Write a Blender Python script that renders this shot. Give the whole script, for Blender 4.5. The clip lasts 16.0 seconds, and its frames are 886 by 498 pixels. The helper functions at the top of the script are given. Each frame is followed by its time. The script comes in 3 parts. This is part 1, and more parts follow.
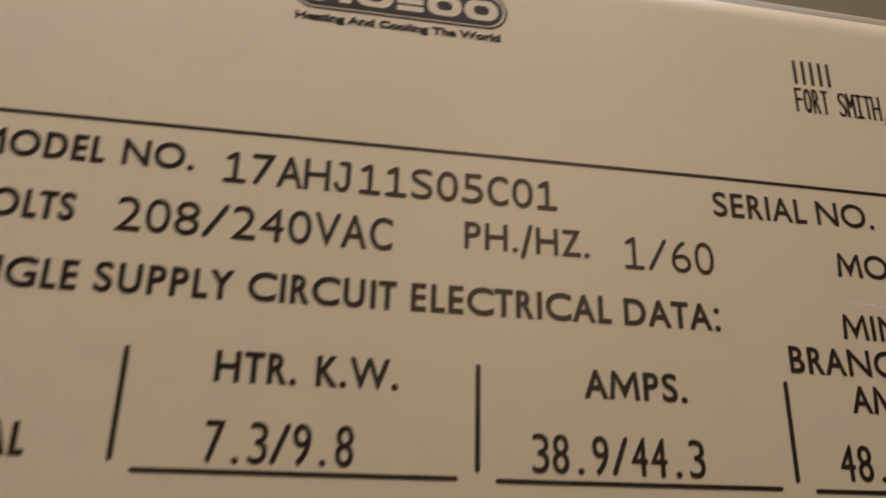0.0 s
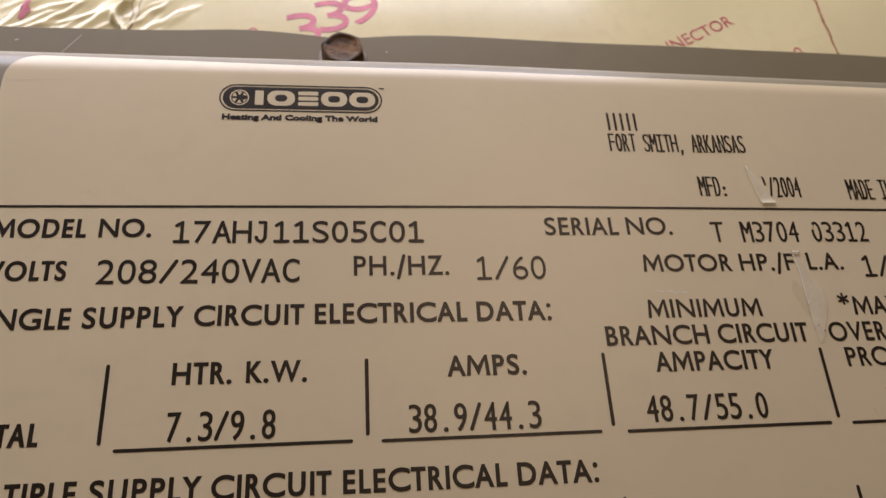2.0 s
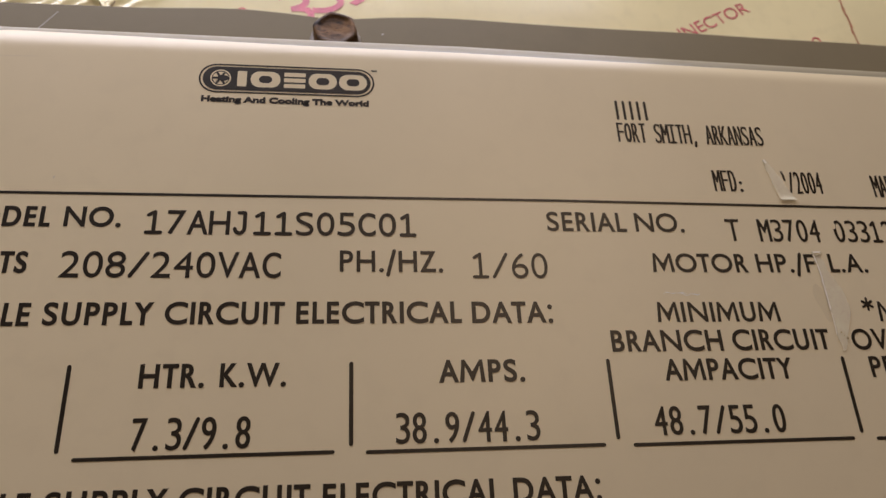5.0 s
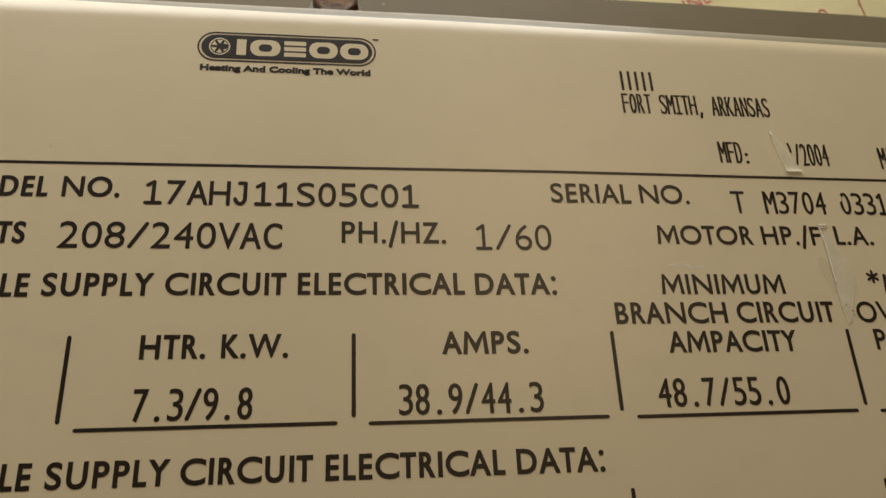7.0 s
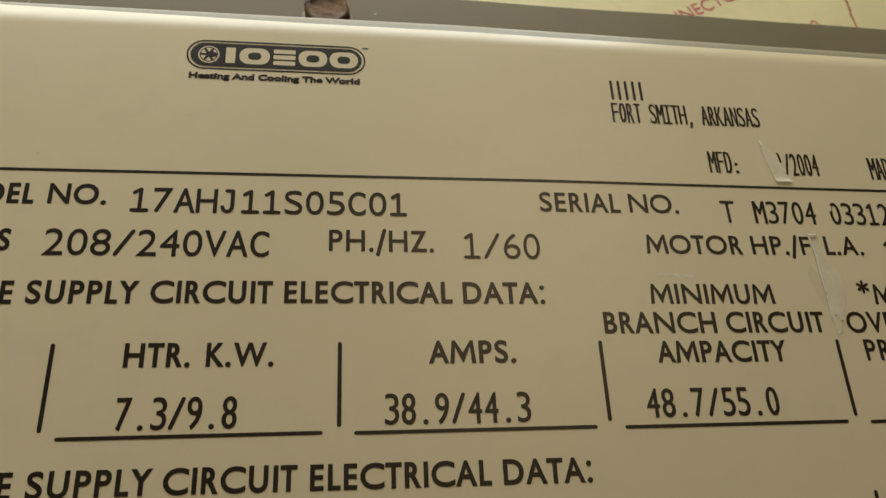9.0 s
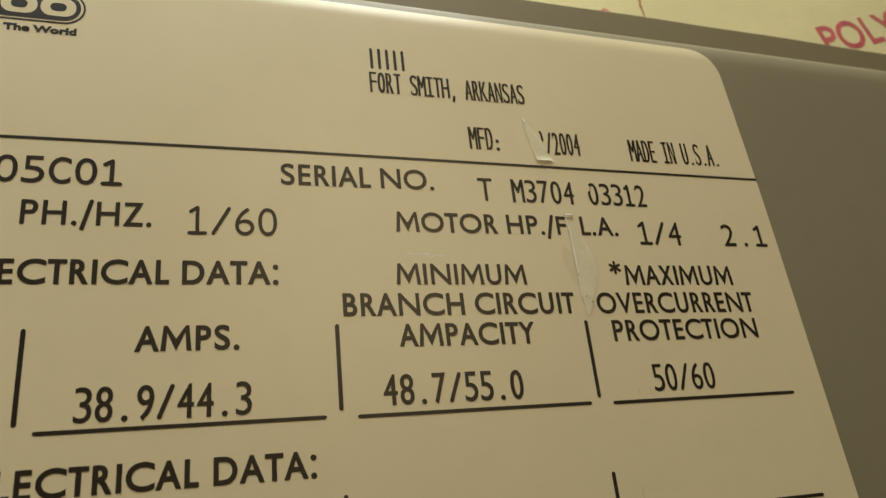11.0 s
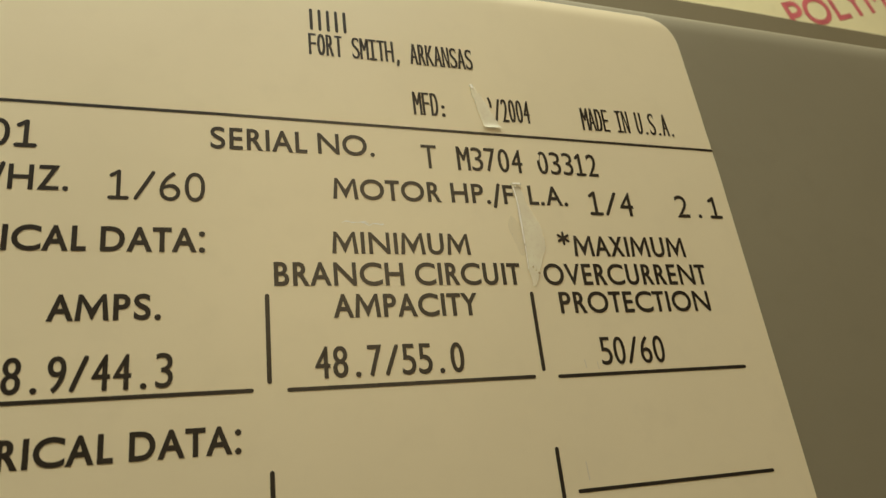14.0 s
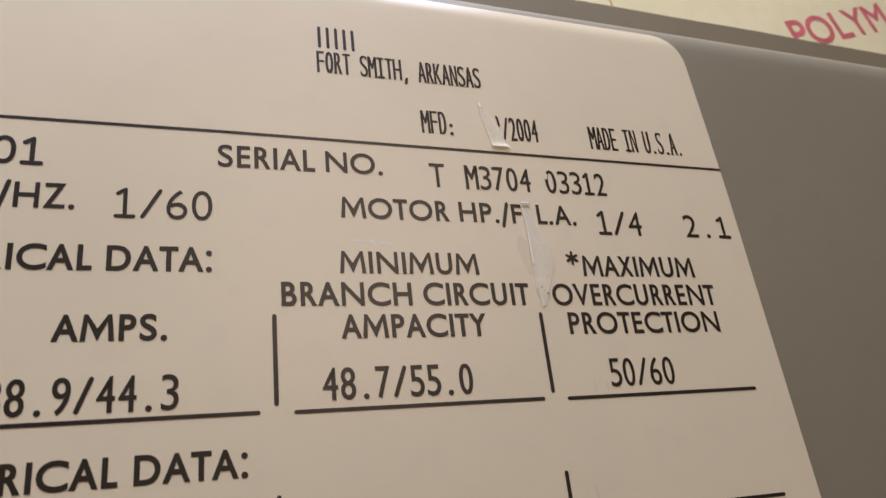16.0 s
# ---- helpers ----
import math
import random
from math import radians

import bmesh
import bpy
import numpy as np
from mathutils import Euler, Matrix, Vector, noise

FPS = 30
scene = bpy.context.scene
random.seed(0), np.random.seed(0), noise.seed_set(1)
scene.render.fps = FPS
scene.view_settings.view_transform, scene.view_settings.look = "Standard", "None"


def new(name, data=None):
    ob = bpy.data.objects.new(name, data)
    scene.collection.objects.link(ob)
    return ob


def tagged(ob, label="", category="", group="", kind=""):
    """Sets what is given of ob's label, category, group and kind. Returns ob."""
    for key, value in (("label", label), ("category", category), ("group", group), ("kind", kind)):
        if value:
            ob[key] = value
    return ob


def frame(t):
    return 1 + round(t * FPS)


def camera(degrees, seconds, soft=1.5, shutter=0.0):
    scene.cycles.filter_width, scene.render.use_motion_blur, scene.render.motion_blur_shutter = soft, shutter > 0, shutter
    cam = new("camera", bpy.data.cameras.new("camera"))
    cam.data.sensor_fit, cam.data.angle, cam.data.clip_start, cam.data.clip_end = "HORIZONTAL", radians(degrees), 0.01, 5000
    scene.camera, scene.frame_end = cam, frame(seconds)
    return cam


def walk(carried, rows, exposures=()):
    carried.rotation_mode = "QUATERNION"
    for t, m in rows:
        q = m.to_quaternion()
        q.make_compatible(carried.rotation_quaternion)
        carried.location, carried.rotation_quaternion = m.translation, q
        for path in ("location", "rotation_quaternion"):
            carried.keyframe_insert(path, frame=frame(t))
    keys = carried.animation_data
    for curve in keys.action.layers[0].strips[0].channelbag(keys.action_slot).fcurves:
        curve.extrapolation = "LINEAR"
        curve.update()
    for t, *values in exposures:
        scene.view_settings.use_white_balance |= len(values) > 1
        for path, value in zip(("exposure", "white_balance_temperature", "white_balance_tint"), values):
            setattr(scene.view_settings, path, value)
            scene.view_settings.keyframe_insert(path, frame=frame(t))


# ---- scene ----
# Camera: places in millimetres from the middle of the label's plane, which is at y = 0 and 1.40 m up.
cam = camera(61.40, 16.0, soft=1.4, shutter=0.15)
# a phone's lens close to its subject: the label is sharp, the wrap behind it soft
cam.data.dof.use_dof, cam.data.dof.focus_distance, cam.data.dof.aperture_fstop = True, 0.086, 56.0
BASE = 1.40
PATH = [
    (0, 0.53, -65.54, 0.39, -9.057, 19.713, 1.389),
    (0.1, 5.53, -62.88, 1.68, -9.645, 21.535, -1.514),
    (0.2, 6.76, -69.19, 0.50, -9.319, 21.266, -2.219),
    (0.3, 8.40, -69.05, -1.32, -9.666, 22.188, -3.123),
    (0.4, 11.16, -70.86, -4.59, -8.984, 21.211, -2.881),
    (0.5, 9.85, -72.50, -2.59, -10.719, 19.137, -3.148),
    (0.7, 10.08, -74.29, -5.58, -9.367, 21.743, -2.509),
    (1, 7.48, -80.78, -6.19, -7.369, 22.022, -1.869),
    (1.5, 11.81, -85.37, -8.75, -7.634, 22.997, -3.351),
    (2, 11.49, -89.47, -12.41, -8.462, 24.134, -3.758),
    (2.5, 11.11, -88.86, -12.27, -8.643, 24.275, -3.813),
    (3, 13.57, -88.16, -12.38, -10.226, 23.531, -4.702),
    (3.5, 14.32, -85.99, -11.09, -10.801, 23.392, -4.613),
    (4, 13.48, -85.32, -10.08, -8.684, 24.674, -2.633),
    (4.2, 13.83, -84.45, -9.32, -8.709, 24.357, -2.952),
    (6.3, 12.39, -82.29, -10.08, -7.716, 23.064, -2.410),
    (6.5, 12.31, -82.03, -10.34, -7.893, 22.495, -2.445),
    (7, 13.05, -81.75, -9.88, -8.330, 22.125, -2.802),
    (7.5, 13.77, -81.49, -9.70, -8.631, 21.956, -2.939),
    (8, 13.54, -81.86, -10.09, -8.882, 22.594, -2.912),
    (8.5, 14.24, -81.43, -9.96, -8.495, 22.750, -2.610),
    (9, 14.38, -81.46, -10.06, -8.481, 22.972, -2.682),
    (9.5, 17.39, -81.89, -10.12, -10.367, 23.608, -3.764),
    (9.7, 23.76, -80.65, -11.44, -11.886, 24.198, -4.476),
    (9.9, 25.86, -78.83, -9.35, -15.476, 22.377, -5.732),
    (10, 27.70, -77.70, -10.41, -16.764, 22.759, -6.065),
    (10.2, 28.95, -77.49, -10.26, -18.060, 22.069, -6.530),
    (12.5, 33.13, -75.93, -9.97, -20.319, 21.355, -6.202),
    (13, 33.20, -75.50, -10.11, -20.520, 21.013, -6.303),
    (13.5, 33.26, -75.56, -10.29, -20.250, 20.753, -6.248),
    (14, 36.15, -74.80, -11.40, -20.707, 20.596, -6.857),
    (14.5, 35.86, -74.66, -11.20, -21.430, 20.809, -6.993),
    (15, 35.83, -74.77, -10.93, -21.099, 21.106, -6.827),
    (15.5, 35.66, -74.28, -10.76, -21.225, 21.244, -6.802),
    (16, 35.21, -73.99, -10.32, -21.055, 21.592, -6.728),
]
EXPOSURES = [
    (0, 0.02, 7036, 21.9),
    (0.5, 0.19, 6959, 20.1),
    (1, 0.49, 6597, 21.0),
    (1.5, 0.30, 6728, 21.9),
    (2, 0.12, 6827, 21.9),
    (2.5, 0.05, 6892, 21.0),
    (3, 0.03, 6827, 21.9),
    (3.5, 0.02, 6864, 22.8),
    (4, 0.05, 6827, 21.9),
    (6.5, 0.01, 7101, 18.3),
    (7, 0.02, 7503, 7.9),
    (7.5, 0.02, 7363, 2.3),
    (8, 0.02, 7317, 1.4),
    (9, 0.02, 7317, 1.4),
    (9.5, 0.03, 7407, 0.3),
    (10, 0.11, 7600, -1.9),
    (12.5, 0.54, 7600, -1.9),
    (13.5, 0.56, 7600, -1.9),
    (14, 0.56, 7703, -3.0),
    (14.5, 0.57, 7754, -2.1),
    (15, 0.62, 7835, 11.3),
    (15.5, 0.63, 6705, 16.6),
    (16, 0.69, 5896, 20.8),
]


def carried_pose(x, y, z, yaw, pitch, roll):
    """The camera in metres: yaw to the left, pitch up, and lean, in degrees."""
    turn = Matrix.Rotation(radians(yaw), 4, "Z") @ Matrix.Rotation(radians(90 + pitch), 4, "X") @ Matrix.Rotation(radians(roll), 4, "Z")
    return Matrix.Translation((x / 1000, y / 1000, BASE + z / 1000)) @ turn


walk(cam, [(t, carried_pose(*row)) for t, *row in PATH], EXPOSURES)

# ---- light ----
world = bpy.data.worlds.new("world")
world.use_nodes = True
world.node_tree.nodes["Background"].inputs[0].default_value = (0.02, 0.02, 0.02, 1)
scene.world = world

# the warm room lamp behind the camera
lamp = bpy.data.lights.new("room_lamp", "POINT")
lamp.energy, lamp.color, lamp.shadow_soft_size = 3.5, (1.0, 0.768, 0.505), 0.25
new("room_lamp", lamp).location = (0.30, -1.00, BASE + 0.44)

# added cool area light, no fixture seen, close above the cabinet's front edge
lamp = bpy.data.lights.new("cool_top_light", "AREA")
lamp.shape, lamp.size, lamp.size_y = "RECTANGLE", 0.42, 0.17
lamp.energy, lamp.color = 1.54, (0.79, 0.85, 0.995)
new("cool_top_light", lamp).location = (-0.055, -0.097, BASE + 0.295)


# ---- materials ----
def material(name, colour, rough=0.5, metal=0.0, vary=0.06, scale=60.0, bump=0.0, bump_scale=400.0, dark=None, spots=0.0, coat=0.0, gloss=0.5, stretch=1.0, alpha=1.0):
    """A principled surface with variation at two scales, and fine relief."""
    m = bpy.data.materials.new(name)
    m.use_nodes = True
    nodes, links = m.node_tree.nodes, m.node_tree.links
    p = nodes["Principled BSDF"]
    coord = nodes.new("ShaderNodeTexCoord")
    place = nodes.new("ShaderNodeMapping")
    place.inputs["Scale"].default_value = (1.0, 1.0, stretch)
    links.new(coord.outputs["Object"], place.inputs["Vector"])

    def clouds(size, detail=4.0):
        n = nodes.new("ShaderNodeTexNoise")
        n.inputs["Scale"].default_value, n.inputs["Detail"].default_value = size, detail
        links.new(place.outputs["Vector"], n.inputs["Vector"])
        return n.outputs["Fac"]

    def mix(a, b, fac):
        n = nodes.new("ShaderNodeMix")
        n.data_type = "RGBA"
        for value, socket in ((a, n.inputs[6]), (b, n.inputs[7]), (fac, n.inputs[0])):
            if isinstance(value, bpy.types.NodeSocket):
                links.new(value, socket)
            else:
                socket.default_value = value
        return n.outputs[2]

    def band(fac, low, high):
        n = nodes.new("ShaderNodeMapRange")
        n.inputs["From Min"].default_value, n.inputs["From Max"].default_value = low, high
        links.new(fac, n.inputs["Value"])
        return n.outputs["Result"]

    lo = tuple(c * (1 - vary) for c in colour) + (1,)
    hi = tuple(min(1, c * (1 + vary)) for c in colour) + (1,)
    col = mix(lo, hi, band(clouds(scale), 0.3, 0.7))
    col2 = mix(col, lo, band(clouds(scale * 9), 0.5, 0.8))
    if dark:
        col2 = mix(col2, tuple(dark) + (1,), band(clouds(scale * 3.1, 6.0), 0.62 - spots, 0.70))
    links.new(col2, p.inputs["Base Color"])
    p.inputs["Metallic"].default_value, p.inputs["Alpha"].default_value = metal, alpha
    r = nodes.new("ShaderNodeMapRange")
    r.inputs["To Min"].default_value, r.inputs["To Max"].default_value = rough * 0.85, min(1, rough * 1.15)
    links.new(clouds(scale * 2), r.inputs["Value"])
    links.new(r.outputs["Result"], p.inputs["Roughness"])
    p.inputs["Coat Weight"].default_value, p.inputs["Coat Roughness"].default_value = coat, 0.13
    p.inputs["Specular IOR Level"].default_value = gloss
    if bump:
        b = nodes.new("ShaderNodeBump")
        b.inputs["Strength"].default_value, b.inputs["Distance"].default_value = bump, 0.0002
        links.new(clouds(bump_scale, 3.0), b.inputs["Height"])
        links.new(b.outputs["Normal"], p.inputs["Normal"])
    return m


PAPER = material("label_film", (0.775, 0.65, 0.41), 0.30, vary=0.03, scale=30, bump=0.04, bump_scale=900)
INK = material("black_ink", (0.024, 0.0175, 0.011), 0.30, vary=0.25, scale=300, gloss=0.5)
PAINT = material("grey_paint", (0.254, 0.217, 0.136), 0.42, vary=0.04, scale=25, bump=0.03, bump_scale=1500, coat=0.2)
# the rail's browner paint, with the shade of its recess put into the colour
RAIL_SHADED = material("shaded_rail_paint", (0.215, 0.174, 0.098), 0.55, vary=0.06, scale=20, bump=0.05, bump_scale=900, gloss=0.3)
RUST = material("rusty_steel", (0.14, 0.070, 0.024), 0.5, metal=0.1, vary=0.8, scale=150, stretch=2.2, bump=0.45, bump_scale=700, dark=(0.022, 0.013, 0.008), spots=0.13, gloss=0.25)
YELLOW = material("yellow_facing", (0.86, 0.75, 0.42), 0.24, vary=0.05, scale=40, bump=0.12, bump_scale=500, coat=0.5)
PINK = material("pink_print", (0.74, 0.21, 0.26), 0.5, vary=0.18, scale=300)
RED = material("red_print", (0.60, 0.13, 0.13), 0.5, vary=0.18, scale=300)
RED_BROWN = material("red_brown_line", (0.46, 0.18, 0.09), 0.6, vary=0.3, scale=300)
FOLD = material("dull_brown", (0.40, 0.31, 0.16), 0.5, vary=0.3, scale=300)
SCUFF = material("scuff", (0.84, 0.79, 0.68), 0.4, vary=0.05, scale=300)
SCRATCH = material("scratch", (0.42, 0.39, 0.32), 0.4, vary=0.2, scale=300)
TORN = material("torn_film", (0.99, 0.86, 0.615), 0.30, vary=0.10, scale=300, bump=0.5, bump_scale=500, gloss=0.5, alpha=0.65)
EDGE_GLINT = material("tape_glint", (0.93, 0.86, 0.72), 0.3, vary=0.1, scale=400)
SMEAR = material("brown_smear", (0.52, 0.43, 0.28), 0.35, vary=0.2, scale=250, alpha=0.07)
CREASE = material("film_crease", (0.66, 0.56, 0.40), 0.45)
ZINC = material("worn_zinc", (0.34, 0.30, 0.25), 0.5, metal=0.2, vary=0.3, scale=200, bump=0.2, bump_scale=600)
WALL = material("wall_paint", (0.62, 0.58, 0.50), 0.8, vary=0.03, scale=4, bump=0.2, bump_scale=90)
FLOOR = material("concrete", (0.32, 0.30, 0.27), 0.8, vary=0.12, scale=6, bump=0.4, bump_scale=60)

# ---- helpers of this scene ----

def spot(x, y, z):
    """A place in centimetres on or off the label's plane, in metres."""
    return Vector((x * 0.01, y * 0.01, BASE + z * 0.01))


def part(name, bm, mat, parent=None, label="", smooth=False):
    me = bpy.data.meshes.new(name)
    bm.normal_update()
    bm.to_mesh(me)
    bm.free()
    me.materials.append(mat)
    if smooth:
        me.shade_smooth()
    ob = new(name, me)
    ob.parent = parent
    return tagged(ob, label)


def empty(name, place, label, category, **more):
    ob = new(name)
    ob.location = place
    ob.empty_display_size = 0.01
    bpy.context.view_layer.update()
    return tagged(ob, label, category, **more)


def under(ob, parent):
    """Makes ob, built in world places, a part of parent."""
    ob.parent = parent
    ob.matrix_parent_inverse = Matrix.Translation(-parent.location)
    return ob


def box(bm, lo, hi):
    vs = [bm.verts.new((x, y, z)) for x in (lo[0], hi[0]) for y in (lo[1], hi[1]) for z in (lo[2], hi[2])]
    for a, b, c, d in ((0, 1, 3, 2), (4, 6, 7, 5), (0, 4, 5, 1), (2, 3, 7, 6), (0, 2, 6, 4), (1, 5, 7, 3)):
        bm.faces.new((vs[a], vs[b], vs[c], vs[d]))
    return bm


def slab(name, lo, hi, mat, label, category):
    return tagged(part(name, box(bmesh.new(), lo, hi), mat), label, category, kind="structure")


# ---- the room ----
slab("floor", (-1.2, -1.6, -0.1), (1.4, 0.8, 0.0), FLOOR, "bare grey concrete closet floor", "floor")
slab("ceiling", (-1.2, -1.6, 2.4), (1.4, 0.8, 2.5), WALL, "plain off-white closet ceiling", "ceiling")
slab("wall_west", (-1.3, -1.6, 0.0), (-1.2, 0.8, 2.4), WALL, "plain off-white painted closet wall", "wall")
slab("wall_east", (1.4, -1.6, 0.0), (1.5, 0.8, 2.4), WALL, "plain off-white painted closet wall", "wall")
slab("wall_south", (-1.3, -1.7, 0.0), (1.5, -1.6, 2.4), WALL, "plain off-white painted closet wall", "wall")
slab("wall_north", (-1.3, 0.8, 0.0), (1.5, 0.9, 2.4), WALL, "plain off-white painted closet wall", "wall")

# ---- the air handler: panel with a rolled top edge, the rail behind it, the casing ----
handler = empty("air_handler", (0.05, 0.3, 0.0), "grey painted sheet-metal air handler cabinet on the floor", "air handler")
BEND, TOP = 0.62, 5.56  # radius of the rolled edge, and where it begins, in cm
X0, X1 = -14.0, 36.0


def top_of(x):
    """How the panel's top edge sags along its length, in cm."""
    return TOP - 0.019 * max(0.0, x - 3.0)


def profile(s, x, out=0.0):
    """The panel's skin: s is the way up from the start of the roll, in cm; returns y and z, out of the skin by out."""
    t = top_of(x)
    if s <= 0:
        return -out, t + s
    a = min(s / BEND, math.pi / 2)
    y, z = BEND - (BEND + out) * math.cos(a), t + (BEND + out) * math.sin(a)
    return y + max(0.0, s - BEND * math.pi / 2), z


def skin(bm, xs, ss, out):
    rows = [[bm.verts.new(spot(x, *profile(s, x, out))) for s in ss] for x in xs]
    for a, b in zip(rows, rows[1:]):
        for i in range(len(ss) - 1):
            bm.faces.new((a[i], b[i], b[i + 1], a[i + 1]))
    return bm


bm = bmesh.new()
arc = [BEND * math.pi / 2 * i / 16 for i in range(17)]
skin(bm, [X0 + (X1 - X0) * i / 50 for i in range(51)], [-60.0, -30.0, -12.0, -5.0, -2.0, -0.8, -0.3] + arc + [1.25], 0.0)
panel = part("access_panel", bm, PAINT, None, "grey painted steel access panel with rolled top edge", smooth=True)
solid = panel.modifiers.new("sheet", "SOLIDIFY")
solid.thickness, solid.offset = 0.0009, -1
under(panel, handler)


def rail_top(x):
    """The rail's upper edge, pulled down a little where the screw bites."""
    sag = 0.0012 * (x - 2.0) ** 2 if x > 2.0 else 0.004 * (2.0 - x)
    pull = 0.06 * math.exp(-(((x - 1.15) / 0.55) ** 2)) - 0.04 * math.exp(-(((x - 2.9) / 1.2) ** 2))
    swell = 0.084 * math.exp(-(((x + 0.6) / 1.0) ** 2)) + 0.050 / (1.0 + math.exp((2.2 - x) * 4))
    return 7.91 - min(sag, 0.5) - pull + swell + 0.006 * math.sin(x * 1.9)


RAIL = 1.85
bm = bmesh.new()
rows = []
for i in range(201):
    x = X0 + (X1 - X0) * i / 200
    rows.append([bm.verts.new(spot(x, y, z)) for y, z in ((RAIL, 3.0), (RAIL, 6.0), (RAIL, rail_top(x) - 0.03), (RAIL + 0.03, rail_top(x)), (RAIL + 0.10, rail_top(x)), (RAIL + 0.12, 3.0))])
for a, b in zip(rows, rows[1:]):
    for k in range(5):
        bm.faces.new((a[k], b[k], b[k + 1], a[k + 1]))
rail = under(part("top_rail", bm, RAIL_SHADED, None, "grey painted steel rail behind the panel's edge"), handler)

bm = box(bmesh.new(), (X0 * 0.01, 0.0215, 0.0), (X1 * 0.01, 0.60, BASE + 0.055))
under(part("casing", bm, PAINT, None, "grey painted steel casing"), handler)

# ---- the hex screw ----
screw = empty("hex_screw", spot(1.18, RAIL, 7.33), "rusty brown hex washer head screw in the grey rail", "screw")


def ring_stack(rings, sides, start=0.0):
    """A turned or hexagonal solid along -y: rings of (y, radius) in cm round the screw's axis."""
    bm = bmesh.new()
    loops = []
    for y, r in rings:
        loops.append([bm.verts.new((r * 0.01 * math.cos(start + 2 * math.pi * k / sides), y * 0.01, r * 0.01 * math.sin(start + 2 * math.pi * k / sides))) for k in range(sides)])
    for a, b in zip(loops, loops[1:]):
        for k in range(sides):
            bm.faces.new((a[k], b[k], b[(k + 1) % sides], a[(k + 1) % sides]))
    bm.faces.new(loops[-1])
    bmesh.ops.recalc_face_normals(bm, faces=bm.faces[:])
    return bm


bm = ring_stack([(0.0, 0.415), (-0.035, 0.425), (-0.07, 0.41), (-0.10, 0.35)], 48)
part("washer", bm, ZINC, screw, "worn zinc washer flange", smooth=True)
HEAD = [(-0.07, 0.375), (-0.20, 0.372), (-0.30, 0.368), (-0.345, 0.352), (-0.37, 0.322), (-0.372, 0.285), (-0.352, 0.262), (-0.344, 0.20), (-0.338, 0.12), (-0.336, 0.03)]
bm = ring_stack(HEAD, 72)
for v in bm.verts:  # press the turned blank into a worn hexagon
    a = math.atan2(v.co.z, v.co.x) + 0.30
    flat = math.cos(math.pi / 6) / math.cos((a % (math.pi / 3)) - math.pi / 6)
    r = math.hypot(v.co.x, v.co.z) * 100
    k = (0.30 + 0.70 * flat) * 1.05 if r > 0.25 else 1.0
    wear = 1.0 + 0.018 * noise.noise(Vector((v.co.x * 900, v.co.y * 900, v.co.z * 900)))
    v.co.x, v.co.z = v.co.x * k * wear, v.co.z * k * wear
part("hex_head", bm, RUST, screw, "rusted hexagonal head with a dished face", smooth=True)

# ---- the yellow facing behind the rail ----
SHEET = 2.55
wrap = empty("duct_wrap", spot(8.0, SHEET, 8.0), "pale yellow plastic-faced duct wrap with red print above the cabinet", "insulation")


# creases that rise across the wrinkled end: x and z of the foot in cm, slope in degrees, length, height, breadth
CREASES = (
    (-5.00, 8.40, 52, 0.9, 0.10, 0.06), (-4.78, 8.46, 30, 0.7, 0.07, 0.04), (-4.45, 8.42, 38, 1.1, 0.12, 0.06),
    (-4.10, 8.55, 24, 0.8, 0.05, 0.04), (-3.98, 8.40, 40, 1.0, 0.06, 0.05), (-3.62, 8.45, 42, 0.9, 0.12, 0.07),
    (-3.30, 8.42, 50, 0.8, 0.05, 0.04), (-2.82, 8.48, 44, 0.9, 0.11, 0.06), (-2.55, 8.42, 36, 0.9, 0.06, 0.05),
    (-4.20, 8.95, 20, 1.0, 0.06, 0.05), (-2.20, 8.60, 34, 0.8, 0.03, 0.05),
)


def crumple(x, z):
    """Folds of the film towards its wrinkled end, in cm."""
    w = min(1.0, max(0.0, (-1.0 - x) / 1.6))
    out = 0.02 * noise.noise(Vector((x * 0.35, z * 0.5, 9.0)))
    out += 0.006 * math.exp(-(((x + 1.49) / 0.04) ** 2)) + 0.14 * math.exp(-(((x + 2.92 - 0.10 * math.sin(z * 7)) / 0.06) ** 2))
    if not w:
        return out
    for x0, z0, slope, long, high, wide in CREASES:
        c, s = math.cos(radians(slope)), math.sin(radians(slope))
        along, across = (x - x0) * c + (z - z0) * s, (z - z0) * c - (x - x0) * s
        across += 0.07 * noise.noise(Vector((along * 3.0, x0 * 5.0, 1.7)))
        ends = 1.0 / (1.0 + math.exp(-9 * (along + 0.1))) / (1.0 + math.exp(9 * (along - long)))
        side = wide * (0.5 if across > 0 else 1.3)
        out += 0.38 * high * ends * math.exp(-((across / side) ** 2))
    fine = 1.0 - math.hypot(noise.noise(Vector(((z - x) * 2.4, (x + z) * 0.7, 5.1))), 0.07) * 2.0
    return out + w * (0.02 * max(0.0, fine) ** 4 + 0.035 * noise.noise(Vector((x * 1.3, z * 1.1, 2.0))))


def sheet_y(x, z):
    return SHEET - crumple(x, z)


bm = bmesh.new()
xs = [X0 + 0.5 * i for i in range(16)] + [-6.0 + 0.035 * i for i in range(172)] + [0.1 + 0.2 * i for i in range(180)]
zs = [6.2, 7.0, 7.5] + [7.8 + 0.035 * i for i in range(65)] + [10.2, 10.6, 11.2, 12.4, 13.5, 16.0, 20.0]
rows = [[bm.verts.new(spot(x, sheet_y(x, z), z)) for z in zs] for x in xs]
for a, b in zip(rows, rows[1:]):
    for i in range(len(zs) - 1):
        bm.faces.new((a[i], b[i], b[i + 1], a[i + 1]))
under(part("facing", bm, YELLOW, None, "glossy yellow film, wrinkled at one end", smooth=True), wrap)
